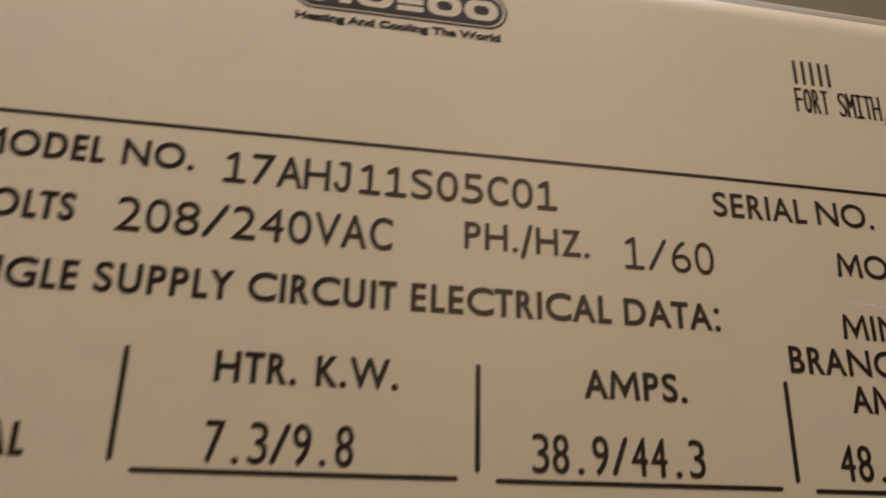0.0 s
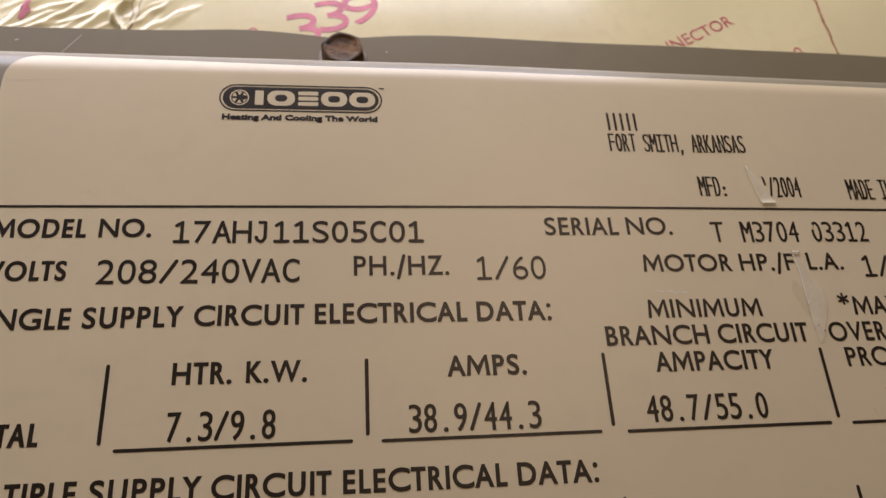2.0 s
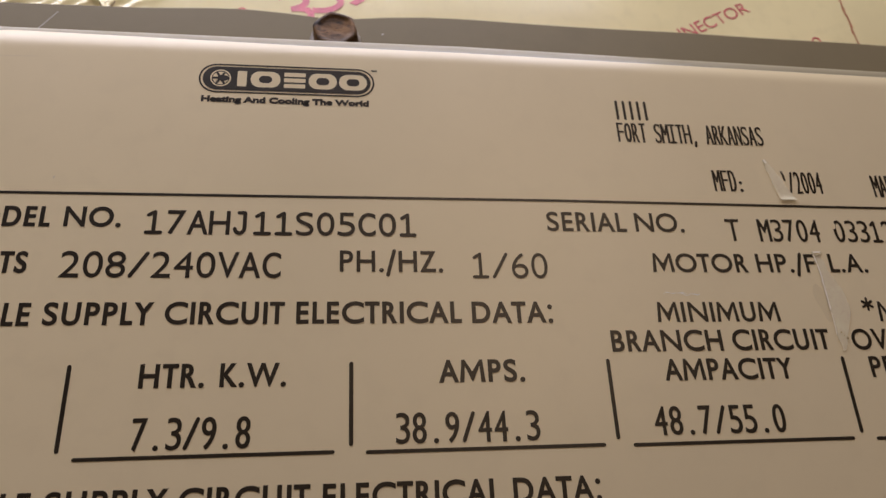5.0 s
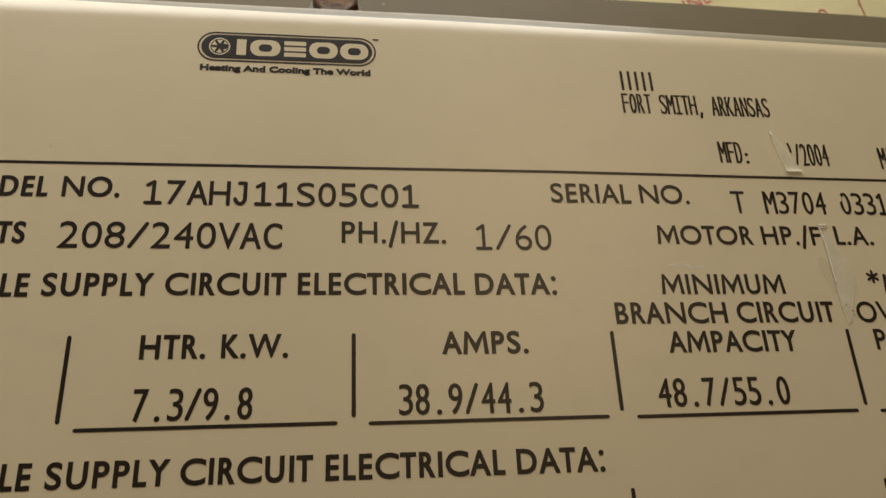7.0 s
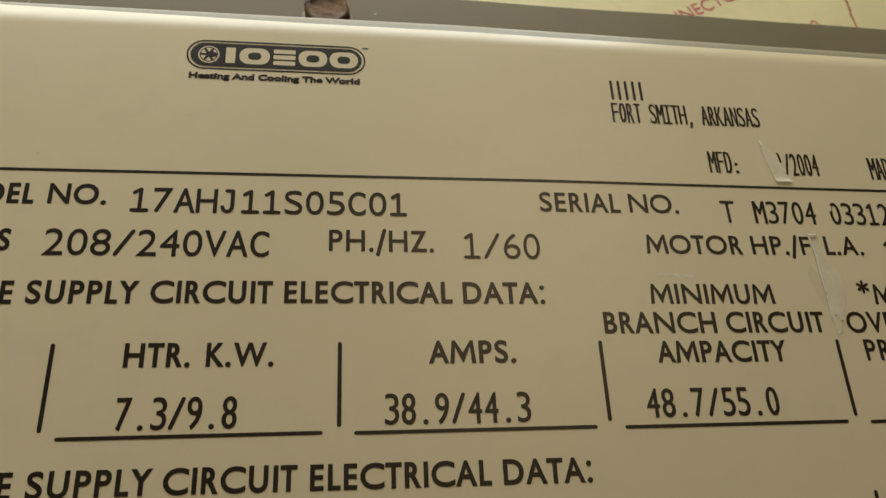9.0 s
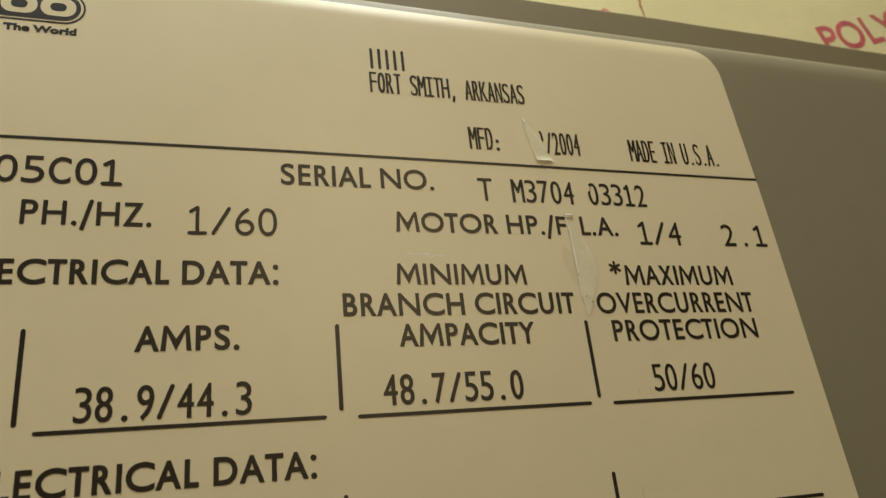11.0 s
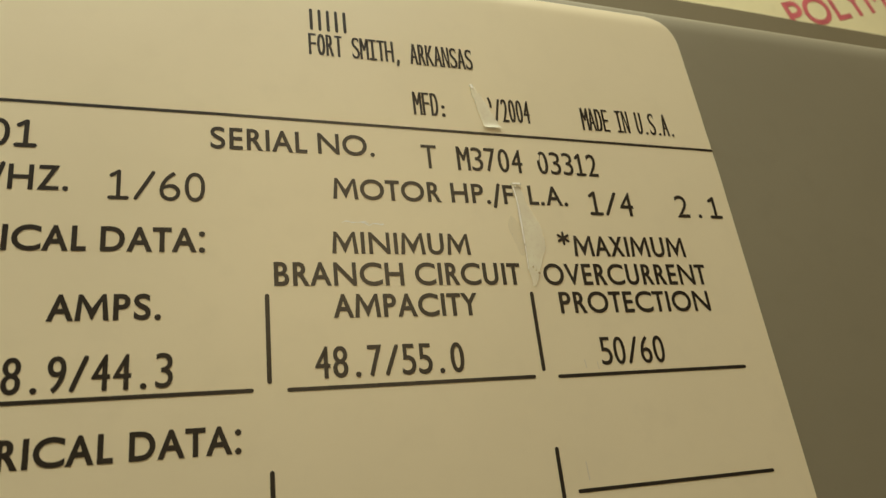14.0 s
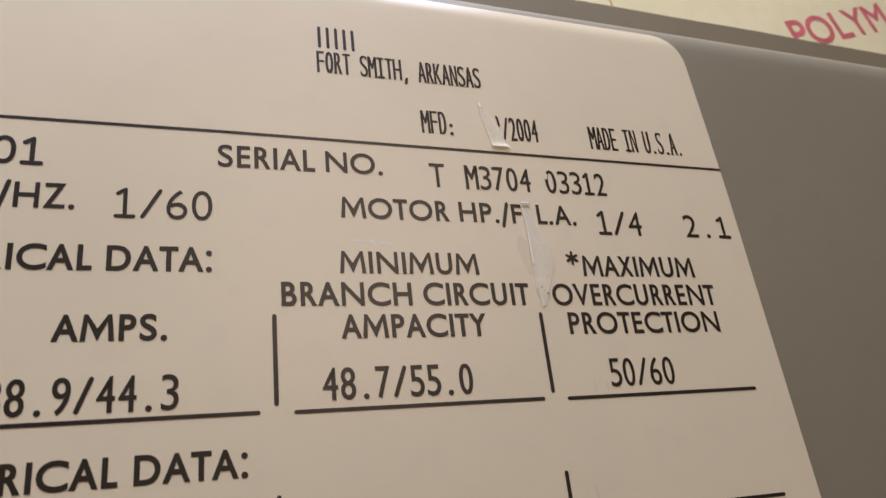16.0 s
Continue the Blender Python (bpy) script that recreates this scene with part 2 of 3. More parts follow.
bm = box(bmesh.new(), (X0 * 0.01, 0.0275, BASE + 0.058), (X1 * 0.01, 0.58, BASE + 0.20))
under(part("core", bm, YELLOW, None), wrap)

# ---- lettering ----
STEM, BEAM = 0.098, 0.088  # the built-in font's upright and level strokes, for a size of 1
SHAPES = {}


def letters(text, spread=False):
    """The flat shape of a text in the built-in font: places, faces, and the two neighbours of each point round its outline."""
    if (text, spread) in SHAPES:
        return SHAPES[text, spread]
    cu = bpy.data.curves.new("lettering", "FONT")
    cu.body, cu.size, cu.resolution_u, cu.fill_mode = text, 1.0, 6, "FRONT"
    ob = new("lettering", cu)
    bpy.context.view_layer.update()
    me = bpy.data.meshes.new_from_object(ob.evaluated_get(bpy.context.evaluated_depsgraph_get()))
    bpy.data.objects.remove(ob)
    bpy.data.curves.remove(cu)
    co = np.array([v.co[:2] for v in me.vertices])
    faces = [tuple(p.vertices) for p in me.polygons]
    bpy.data.meshes.remove(me)
    ways = {(f[k - 1], f[k]) for f in faces for k in range(len(f))}
    ahead = {a: b for a, b in ways if (b, a) not in ways}
    behind = {b: a for a, b in ahead.items()}
    if text == "M" and spread:  # the printed M: its middle comes down to the line and its legs spread
        u = (co[:, 0] - co[:, 0].min()) / np.ptp(co[:, 0])
        low = (abs(u - 0.5) < 0.1) & (co[:, 1] < 0.5)
        co[low, 1] -= np.where(co[low, 1] > 0.3, 0.10, 0.25)
        co[:, 0] = co[:, 0].mean() + (co[:, 0] - co[:, 0].mean()) * (1.0 - 0.17 * co[:, 1] / 0.682)
    SHAPES[text, spread] = co, faces, ahead, behind
    return SHAPES[text, spread]


def drawn(text, wide, high, pen, low=None, top=None, spread=False):
    """A text scaled to wide by high, its strokes drawn with a pen of one breadth: places from its lower left corner, and faces."""
    co, faces, ahead, behind = letters(text, spread)
    x0, x1 = co[:, 0].min(), co[:, 0].max()
    y0 = co[:, 1].min() if low is None else low
    y1 = co[:, 1].max() if top is None else top
    sx = (wide - pen) / (x1 - x0 - STEM) if x1 - x0 > 1.5 * STEM else pen / (x1 - x0)
    sy = (high - pen) / (y1 - y0 - BEAM)
    dx, dy = (pen - STEM * sx) / 2, (pen - BEAM * sy) / 2
    flat = (co - (x0, y0)) * (sx, sy) + (dx, dy)
    out = flat.copy()
    for i, j in ahead.items():
        normals = []
        for a, b in ((behind[i], i), (i, j)):
            d = flat[b] - flat[a]
            length = math.hypot(*d) or 1.0
            normals.append((d[1] / length, -d[0] / length))
        (ax, ay), (bx, by) = normals
        oa, ob = dx * ax * ax + dy * ay * ay, dx * bx * bx + dy * by * by
        cross = ax * by - ay * bx
        if math.hypot(cross, 0.0) < 0.2:
            step = np.array((ax + bx, ay + by)) / 2 * (oa + ob) / 2
        else:
            step = np.array((oa * by - ob * ay, ob * ax - oa * bx)) / cross
        reach, most = math.hypot(*step), 1.8 * max(math.hypot(dx, 0.0), math.hypot(dy, 0.0))
        out[i] += step * min(1.0, most / reach) if reach else 0.0
    return out, faces


CAP = letters("H")[0][:, 1].max()


def lay(bm, co, faces, place):
    vs = [bm.verts.new(place(*p)) for p in co]
    for f in faces:
        bm.faces.new([vs[i] for i in f])


def dot(bm, x, z, r, out):
    """A round dot of ink."""
    bm.faces.new([bm.verts.new(on_label(x + r * math.cos(math.pi / 7 * k), z + r * math.sin(math.pi / 7 * k), out)) for k in range(14)])


LABEL_OUT = 0.012
INK_OUT = 0.015


def on_label(x, z, out=INK_OUT):
    return spot(x, *profile(z - top_of(x), x, out))


# the printed face, in cap heights: width of a letter, and the room at its left and right
FACE = dict(
    A=(0.80, 0.01, 0.01), B=(0.56, 0.09, 0.05), C=(0.90, 0.05, 0.02), D=(0.77, 0.09, 0.06), E=(0.50, 0.09, 0.06), F=(0.47, 0.09, 0.04),
    G=(0.95, 0.05, 0.06), H=(0.76, 0.09, 0.09), I=(0.16, 0.09, 0.08), K=(0.66, 0.09, 0.01), L=(0.47, 0.09, 0.02), M=(1.05, 0.04, 0.04),
    N=(0.88, 0.09, 0.08), O=(1.03, 0.05, 0.05), P=(0.54, 0.09, 0.05), R=(0.60, 0.09, 0.03), S=(0.55, 0.06, 0.06), T=(0.62, 0.01, 0.01),
    U=(0.70, 0.09, 0.09), V=(0.80, 0.01, 0.01), W=(1.25, 0.01, 0.01), X=(0.72, 0.02, 0.02), Y=(0.72, 0.01, 0.01), Z=(0.65, 0.04, 0.04),
)
MARKS = {".": (0.17, 0.08, 0.09), ":": (0.17, 0.10, 0.09), "/": (0.42, 0.01, 0.01)}


def compose(text):
    """Left edges and widths of the letters of a printed word, in cap heights."""
    x, out = 0.0, []
    for n, ch in enumerate(text):
        wide, left, right = FACE.get(ch) or MARKS[ch]
        x += left if n else 0.0
        out.append((n, ch, x, wide))
        x += wide + right
    return out


PEN, BOLD = 0.044, 0.049


def printed(name, text, x0, x1, z, cap, parent, mat=INK, pen=PEN):
    """A word from x0 to x1 with its baseline at z, in cm, on the label."""
    row = compose(text)
    k = (x1 - x0) / (row[-1][2] + row[-1][3])
    bm = bmesh.new()
    for n, ch, left, wide in row:
        at, out, r = x0 + k * left, INK_OUT + 0.00006 * n, pen * 0.62
        if ch in ".:":
            for up in (0.0, 0.66 * cap)[: 1 if ch == "." else 2]:
                dot(bm, at + k * wide / 2, z + r * 0.8 + up, r, out)
        elif ch == "/":
            stroke(bm, at + pen / 2, z - 0.14 * cap, at + k * wide - pen / 2, z + cap, pen, out)
        else:
            round_ch = ch in "CGOSU"
            co, faces = drawn(ch, k * wide, cap * (1.02 if round_ch else 1.0), pen, spread=True)
            lay(bm, co, faces, lambda x, y: on_label(at + x, z + y - (0.01 * cap if round_ch else 0.0), out))
    return under(part(name, bm, mat), parent)


def line_of(name, text, x0, x1, z, cap, parent, mat=INK, pen=0.02):
    """A line in the built-in font's own widths."""
    co, faces = drawn(text, x1 - x0, cap, pen, 0.0, CAP)
    bm = bmesh.new()
    lay(bm, co, faces, lambda x, y: on_label(x0 + x, z + y))
    return under(part(name, bm, mat), parent)


def typed(name, text, x0, pitch, wide, z, cap, parent, mat=INK, pen=0.04, colon=0.62):
    """A line in even cells, as a printer types it: a part for each word."""
    bm = bmesh.new()
    for n, ch in enumerate(text):
        if ch == " ":
            continue
        mid, half, p, out = x0 + wide / 2 + n * pitch, wide / 2 - pen / 2, pen / 2, INK_OUT + 0.00006 * n
        if ch in "1IJ":  # with the serifs of the typed face
            if ch == "J":
                ring = [(mid + half * 0.68 * math.cos(a) - 0.18 * half, z + p + 0.22 * cap + (0.22 * cap) * math.sin(a)) for a in (0, -0.4, -0.8, -1.2, -1.6, -2.0, -2.5, -3.0)]
                ring = [(mid - half * 0.35, z + cap - p), (mid + half * 0.5, z + cap - p)] + ring
            else:
                ring = [(mid - (half * 0.85 if ch == "1" else 0), z + cap * (0.86 if ch == "1" else 1) - p), (mid, z + cap - p), (mid, z + p)]
                stroke(bm, mid - half, z + p, mid + half, z + p, pen, out + 0.0003)
            if ch == "I":
                stroke(bm, mid - half, z + cap - p, mid + half, z + cap - p, pen, out + 0.0003)
            for i, (a, b) in enumerate(zip(ring, ring[1:])):
                stroke(bm, *a, *b, pen, out + 0.00003 * i)
        elif ch in ".:":
            for up in (0.0, colon * cap)[: 1 if ch == "." else 2]:
                dot(bm, mid, z + pen * 0.6 + up, pen * (0.66 if ch == "." else 0.8), out)
        elif ch == ",":
            stroke(bm, mid + 0.1 * half, z + 0.10 * cap, mid - 0.25 * half, z - 0.12 * cap, pen * 1.15, out)
        elif ch == "/":
            stroke(bm, mid - half, z + p, mid + half, z + cap - p, pen, out)
        elif ch == ")":
            ring = [(mid - 0.3 * half + 0.9 * half * math.sin(a), z + cap * (0.5 + 0.5 * math.cos(a))) for a in (0.2, 0.5, 0.8, 1.1, 1.35)]
            for i, (a, b) in enumerate(zip(ring, ring[1:])):
                stroke(bm, *a, *b, pen, out + 0.00003 * i)
        else:
            broad = wide * (0.94 if ch in "EFLT" else 1.14 if ch in "AVMHK" else 1.0)
            co, faces = drawn(ch, broad, cap, pen)
            lay(bm, co, faces, lambda x, y: on_label(mid - broad / 2 + x, z + y, out))
        if n + 1 == len(text) or text[n + 1] == " ":
            under(part(name, bm, mat), parent)
            bm = bmesh.new()
    bm.free()


def stroke(bm, x0, z0, x1, z1, wide, out=INK_OUT, put=on_label):
    """A bar with rounded ends."""
    a, b = Vector((x0, z0)), Vector((x1, z1))
    along = (b - a).normalized()
    side = Vector((-along.y, along.x))
    ring = [b + wide / 2 * (side * math.cos(k) + along * math.sin(k)) for k in (0, 0.8, 1.57, 2.35, 3.14)]
    ring += [a - wide / 2 * (side * math.cos(k) + along * math.sin(k)) for k in (0, 0.8, 1.57, 2.35, 3.14)]
    bm.faces.new([bm.verts.new(put(p.x, p.y, out)) for p in ring])
    return bm


def bar(name, x0, z0, x1, z1, wide, parent, mat=INK):
    return under(part(name, stroke(bmesh.new(), x0, z0, x1, z1, wide), mat), parent)


# ---- the rating label ----
rating = empty("rating_label", spot(3.6, 0, 2.0), "off-white printed rating label stuck on the grey panel", "label")
L0, L1, LB, LR = -3.42, 10.62, -5.0, 0.49


def label_top(x):
    return 5.79 - 0.0045 * (x - L0) - 0.012 * max(0.0, x - 3.0) + 0.02 * max(0.0, 0.8 - x)


def film_point(x, z, out):
    """The film's skewed outline: its far edge leans in towards the top."""
    lean = 0.034 * (3.4 - z) - 0.028 * max(0.0, z - 3.4)
    return on_label(x + lean * max(0.0, (x - 6.0) / (L1 - 6.0)), z, out)


ends = [LR * (1 - math.cos(math.pi / 2 * k / 12)) for k in range(12)]
across = [L0 + e for e in ends] + [L0 + LR + (L1 - L0 - 2 * LR) * k / 60 for k in range(61)] + [L1 - e for e in reversed(ends)]
bm = bmesh.new()
cols, rim = [], []
for x in across:
    d = min(x - L0, L1 - x)
    cut = LR - math.sqrt(max(0.0, LR**2 - (LR - d) ** 2)) if d < LR else 0.0
    hi, lo = label_top(x) - cut, LB + cut
    zs = [lo, -3.0, -1.0, 1.0, 3.0, 4.5, 5.0] + [5.0 + (hi - 5.0) * k / 14 for k in range(1, 15)]
    cols.append([bm.verts.new(film_point(x, z, LABEL_OUT)) for z in zs])
    rim.append((x, hi))
for a, b in zip(cols, cols[1:]):
    for k in range(len(a) - 1):
        bm.faces.new((a[k], b[k], b[k + 1], a[k + 1]))
# the cut edge down to the panel, on points of its own
rim = [(L0, z) for z in (-4.0, -1.0, 2.0, 4.0)] + rim + [(L1, z) for z in (4.0, 2.0, -1.0, -4.0)]
for (xa, za), (xb, zb) in zip(rim, rim[1:]):
    bm.faces.new([bm.verts.new(film_point(*p)) for p in ((xa, za, LABEL_OUT), (xb, zb, LABEL_OUT), (xb, zb, 0.0), (xa, za, 0.0))])
under(part("film", bm, PAPER, None, "", smooth=True), rating)

# headings in the printed face
printed("model_heading", "MODEL", -3.15, -2.04, 2.985, 0.262, rating, INK, BOLD)
printed("model_heading", "NO.", -1.89, -1.26, 2.990, 0.262, rating, INK, BOLD)
printed("volts_heading", "VOLTS", -3.12, -2.20, 2.405, 0.265, rating, INK, BOLD)
printed("phase_heading", "PH./HZ.", 1.30, 2.54, 2.437, 0.275, rating)
printed("serial_heading", "SERIAL", 3.90, 4.95, 3.005, 0.270, rating)
printed("serial_heading", "NO.", 5.07, 5.73, 3.010, 0.268, rating)
printed("motor_heading", "MOTOR", 5.21, 6.49, 2.450, 0.258, rating)
printed("motor_heading", "HP./F", 6.62, 7.43, 2.453, 0.258, rating)
printed("motor_heading", "L.A.", 7.635, 8.165, 2.458, 0.262, rating)
printed("single_supply_heading", "SINGLE", -3.19, -2.07, 1.780, 0.268, rating, INK, BOLD)
printed("single_supply_heading", "SUPPLY", -1.935, -0.775, 1.785, 0.268, rating, INK, BOLD)
printed("single_supply_heading", "CIRCUIT", -0.645, 0.68, 1.790, 0.268, rating, INK, BOLD)
printed("single_supply_heading", "ELECTRICAL", 0.81, 2.735, 1.792, 0.268, rating, INK, BOLD)
printed("single_supply_heading", "DATA:", 2.86, 3.84, 1.790, 0.268, rating, INK, BOLD)
printed("multiple_supply_heading", "MULTIPLE", -3.17, -1.74, -0.240, 0.265, rating, INK, BOLD)
printed("multiple_supply_heading", "SUPPLY", -1.605, -0.42, -0.240, 0.265, rating, INK, BOLD)
printed("multiple_supply_heading", "CIRCUIT", -0.31, 1.02, -0.242, 0.265, rating, INK, BOLD)
printed("multiple_supply_heading", "ELECTRICAL", 1.15, 3.06, -0.245, 0.265, rating, INK, BOLD)
printed("multiple_supply_heading", "DATA:", 3.19, 4.17, -0.245, 0.265, rating, INK, BOLD)
printed("heater_heading", "HTR.", -0.84, -0.16, 1.069, 0.268, rating, INK, BOLD)
printed("heater_heading", "K.W.", 0.01, 0.72, 1.069, 0.268, rating, INK, BOLD)
printed("amps_heading", "AMPS.", 2.435, 3.43, 1.083, 0.264, rating, INK, BOLD)
printed("minimum_heading", "MINIMUM", 5.16, 6.775, 1.792, 0.258, rating)
printed("branch_heading", "BRANCH", 4.53, 5.94, 1.423, 0.266, rating, INK, 0.046)
printed("branch_heading", "CIRCUIT", 6.07, 7.36, 1.425, 0.266, rating, INK, 0.046)
printed("ampacity_heading", "AMPACITY", 5.135, 6.77, 1.066, 0.262, rating, INK, 0.046)
printed("maximum_heading", "MAXIMUM", 8.13, 9.75, 1.788, 0.268, rating)
printed("overcurrent_heading", "OVERCURRENT", 7.66, 9.98, 1.418, 0.270, rating)
printed("protection_heading", "PROTECTION", 7.81, 9.93, 1.068, 0.265, rating)
printed("total_heading", "TOTAL", -3.10, -2.22, 0.415, 0.262, rating, INK, BOLD)
line_of("slogan", "Heating And Cooling The World", -0.49, 1.66, 4.786, 0.098, rating, INK, 0.031)

# values in the typed face
typed("model_number", "17AHJ11S05C01", -0.985, 0.2505, 0.212, 2.903, 0.318, rating, INK, 0.046)
typed("voltage", "208/240VAC", -1.85, 0.2500, 0.214, 2.352, 0.328, rating, INK, 0.046)
typed("phase_value", "1/60", 2.90, 0.2470, 0.205, 2.358, 0.340, rating, INK, 0.040)
typed("serial_number", "T", 6.30, 0.18, 0.205, 2.892, 0.316, rating, INK, 0.040)
typed("serial_number", "M3704", 6.765, 0.1775, 0.150, 2.888, 0.325, rating, INK, 0.040)
typed("serial_number", "03312", 7.835, 0.1775, 0.150, 2.890, 0.322, rating, INK, 0.040)
typed("motor_power", "1/4", 8.46, 0.2280, 0.195, 2.343, 0.335, rating, INK, 0.044)
typed("motor_current", "2.1", 9.77, 0.2600, 0.200, 2.348, 0.322, rating, INK, 0.044)
typed("heater_power", "7.3/9.8", -0.85, 0.1780, 0.155, 0.407, 0.342, rating, INK, 0.044)
typed("heater_current", "38.9/44.3", 1.93, 0.1835, 0.156, 0.411, 0.340, rating, INK, 0.044)
typed("ampacity_value", "48.7/55.0", 4.91, 0.1830, 0.156, 0.432, 0.332, rating, INK, 0.044)
typed("protection_value", "50/60", 8.225, 0.1815, 0.154, 0.441, 0.330, rating, INK, 0.040)
typed("town", "FORT SMITH, ARKANSAS", 5.03, 0.1065, 0.098, 4.355, 0.308, rating, INK, 0.031)
typed("made_on", "MFD:", 6.28, 0.1100, 0.100, 3.625, 0.322, rating, INK, 0.031, 0.36)
typed("made_on", ")/2004", 7.25, 0.1020, 0.092, 3.612, 0.335, rating, INK, 0.031)
typed("made_in", "MADE IN U.S.A.", 8.61, 0.1045, 0.098, 3.578, 0.340, rating, INK, 0.031)

# rules, dividers and underlines
bar("rule", L0 + 0.02, 3.425, 4.0, 3.440, 0.035, rating)
bar("rule", 4.0, 3.440, L1 - 0.02, 3.395, 0.035, rating)
for k in range(4):
    x = -1.570 + 3.0115 * k
    bar("divider", x, 1.315, x, 0.425, 0.046, rating)
    bar("divider", x, -0.45, x, -1.34, 0.046, rating)
for x0, x1 in ((-1.39, 1.25), (1.62, 4.28), (4.64, 7.335), (7.65, 10.22)):
    bar("underline", x0, 0.335, x1, 0.345, 0.040, rating)
bar("underline", 7.66, -0.905, 10.24, -0.90, 0.040, rating)

# asterisk
bm = bmesh.new()
for k in range(3):
    a = math.pi / 2 + k * math.pi / 3
    stroke(bm, 8.01 - 0.075 * math.cos(a), 2.02 - 0.075 * math.sin(a), 8.01 + 0.075 * math.cos(a), 2.02 + 0.075 * math.sin(a), 0.034, INK_OUT + 0.0008 * k)
under(part("asterisk", bm, INK), rating)

# maker's mark as plain shapes
def pill(x0, x1, z0, z1, out, hole=0.0):
    """A rounded plate, or with hole a ring of that width, on the label."""
    r, bm = (z1 - z0) / 2, bmesh.new()

    def loop(inset):
        ring = []
        for cx, base in ((x1 - r, -math.pi / 2), (x0 + r, math.pi / 2)):
            ring += [on_label(cx + (r - inset) * math.cos(base + math.pi * k / 14), z0 + r + (r - inset) * math.sin(base + math.pi * k / 14), out) for k in range(15)]
        return [bm.verts.new(p) for p in ring]

    outer = loop(0.0)
    if not hole:
        bm.faces.new(outer)
    else:
        inner = loop(hole)
        for k in range(len(outer)):
            j = (k + 1) % len(outer)
            bm.faces.new((outer[k], outer[j], inner[j], inner[k]))
    return bm


mark = under(part("maker_mark", pill(-0.495, 1.685, 4.978, 5.345, INK_OUT), INK), rating)


def on_mark(name, bm, mat=PAPER):
    ob = part(name, bm, mat)
    ob.parent = mark
    return ob


under(part("mark_border", pill(-0.545, 1.735, 4.935, 5.388, INK_OUT, 0.022), INK), rating)
on_mark("disc", pill(-0.40, -0.135, 5.029, 5.294, INK_OUT + 0.001))
for k in range(3):
    a = math.pi / 3 * k
    bm = stroke(bmesh.new(), -0.2675 - 0.085 * math.cos(a), 5.1615 - 0.085 * math.sin(a), -0.2675 + 0.085 * math.cos(a), 5.1615 + 0.085 * math.sin(a), 0.034, INK_OUT + 0.0024 + 0.0003 * k)
    on_mark("disc_spoke", bm, INK)
on_mark("disc_ring", pill(-0.382, -0.153, 5.047, 5.276, INK_OUT + 0.0018, 0.014), INK)
on_mark("disc_blade", stroke(bmesh.new(), -0.262, 5.161, -0.205, 5.161, 0.085, INK_OUT + 0.0034), INK)


def block(x0, x1, z0, z1, r, out):
    """A plate with rounded corners."""
    ring, bm = [], bmesh.new()
    for cx, cz, base in ((x1 - r, z1 - r, 0), (x0 + r, z1 - r, 1), (x0 + r, z0 + r, 2), (x1 - r, z0 + r, 3)):
        ring += [(cx + r * math.cos(math.pi / 2 * (base + k / 5)), cz + r * math.sin(math.pi / 2 * (base + k / 5))) for k in range(6)]
    bm.faces.new([bm.verts.new(on_label(x, z, out)) for x, z in ring])
    return bm


on_mark("mark_block", block(-0.055, 0.065, 5.040, 5.284, 0.012, INK_OUT + 0.001))
for x0, x1 in ((0.115, 0.500), (0.865, 1.235), (1.265, 1.635)):
    on_mark("mark_block", block(x0, x1, 5.036, 5.288, 0.118, INK_OUT + 0.001))
    mid = (x0 + x1) / 2
    on_mark("mark_dot", pill(mid - 0.085, mid + 0.085, 5.105, 5.219, INK_OUT + 0.002), INK)
for z0 in (5.040, 5.130, 5.220):
    on_mark("mark_block", block(0.545, 0.825, z0, z0 + 0.064, 0.012, INK_OUT + 0.001))


# maker's line as plain narrow bars
for k in range(5):
    x = 5.08 + 0.1035 * k
    bar("maker_bar", x, 4.73, x, 5.01, 0.038, rating)

bar("mark_dash", 1.70, 5.368, 1.76, 5.366, 0.022, rating)


# torn scraps of tape left on the label
def scrap(name, z1, z0, lefts, rights, seed, label, foot):
    """A thin torn scrap from z1 down to z0 between two ragged edges, its middle blistered, one edge curled and its foot lifted."""
    rng = random.Random(seed)
    bm, rows, n = bmesh.new(), [], 24

    def along(values, u):
        k = min(int(u * (len(values) - 1)), len(values) - 2)
        f = u * (len(values) - 1) - k
        return values[k] * (1 - f) + values[k + 1] * f

    for i in range(n + 1):
        u = i / n
        a, b = along(lefts, u) + rng.uniform(-0.006, 0.006), along(rights, u) + rng.uniform(-0.008, 0.008)
        z = z1 + (z0 - z1) * u
        row = []
        for v in (0, 0.06, 0.14, 0.3, 0.5, 0.7, 0.86, 0.95, 1):
            lift = 0.003 + 0.007 * max(0.0, 1 - v / 0.16) ** 2 + 0.002 * max(0.0, (v - 0.8) / 0.2) ** 2 + 0.004 * math.sin(math.pi * v) * (0.5 + rng.random())
            lift += foot * max(0.0, (u - 0.86) / 0.14) ** 2
            row.append(bm.verts.new(on_label(a + (b - a) * v, z + 0.008 * rng.random(), INK_OUT + lift)))
        rows.append(row)
    for a, b in zip(rows, rows[1:]):
        for k in range(len(a) - 1):
            bm.faces.new((a[k], a[k + 1], b[k + 1], b[k]))
    return under(part(name, bm, TORN, None, label, smooth=True), rating)


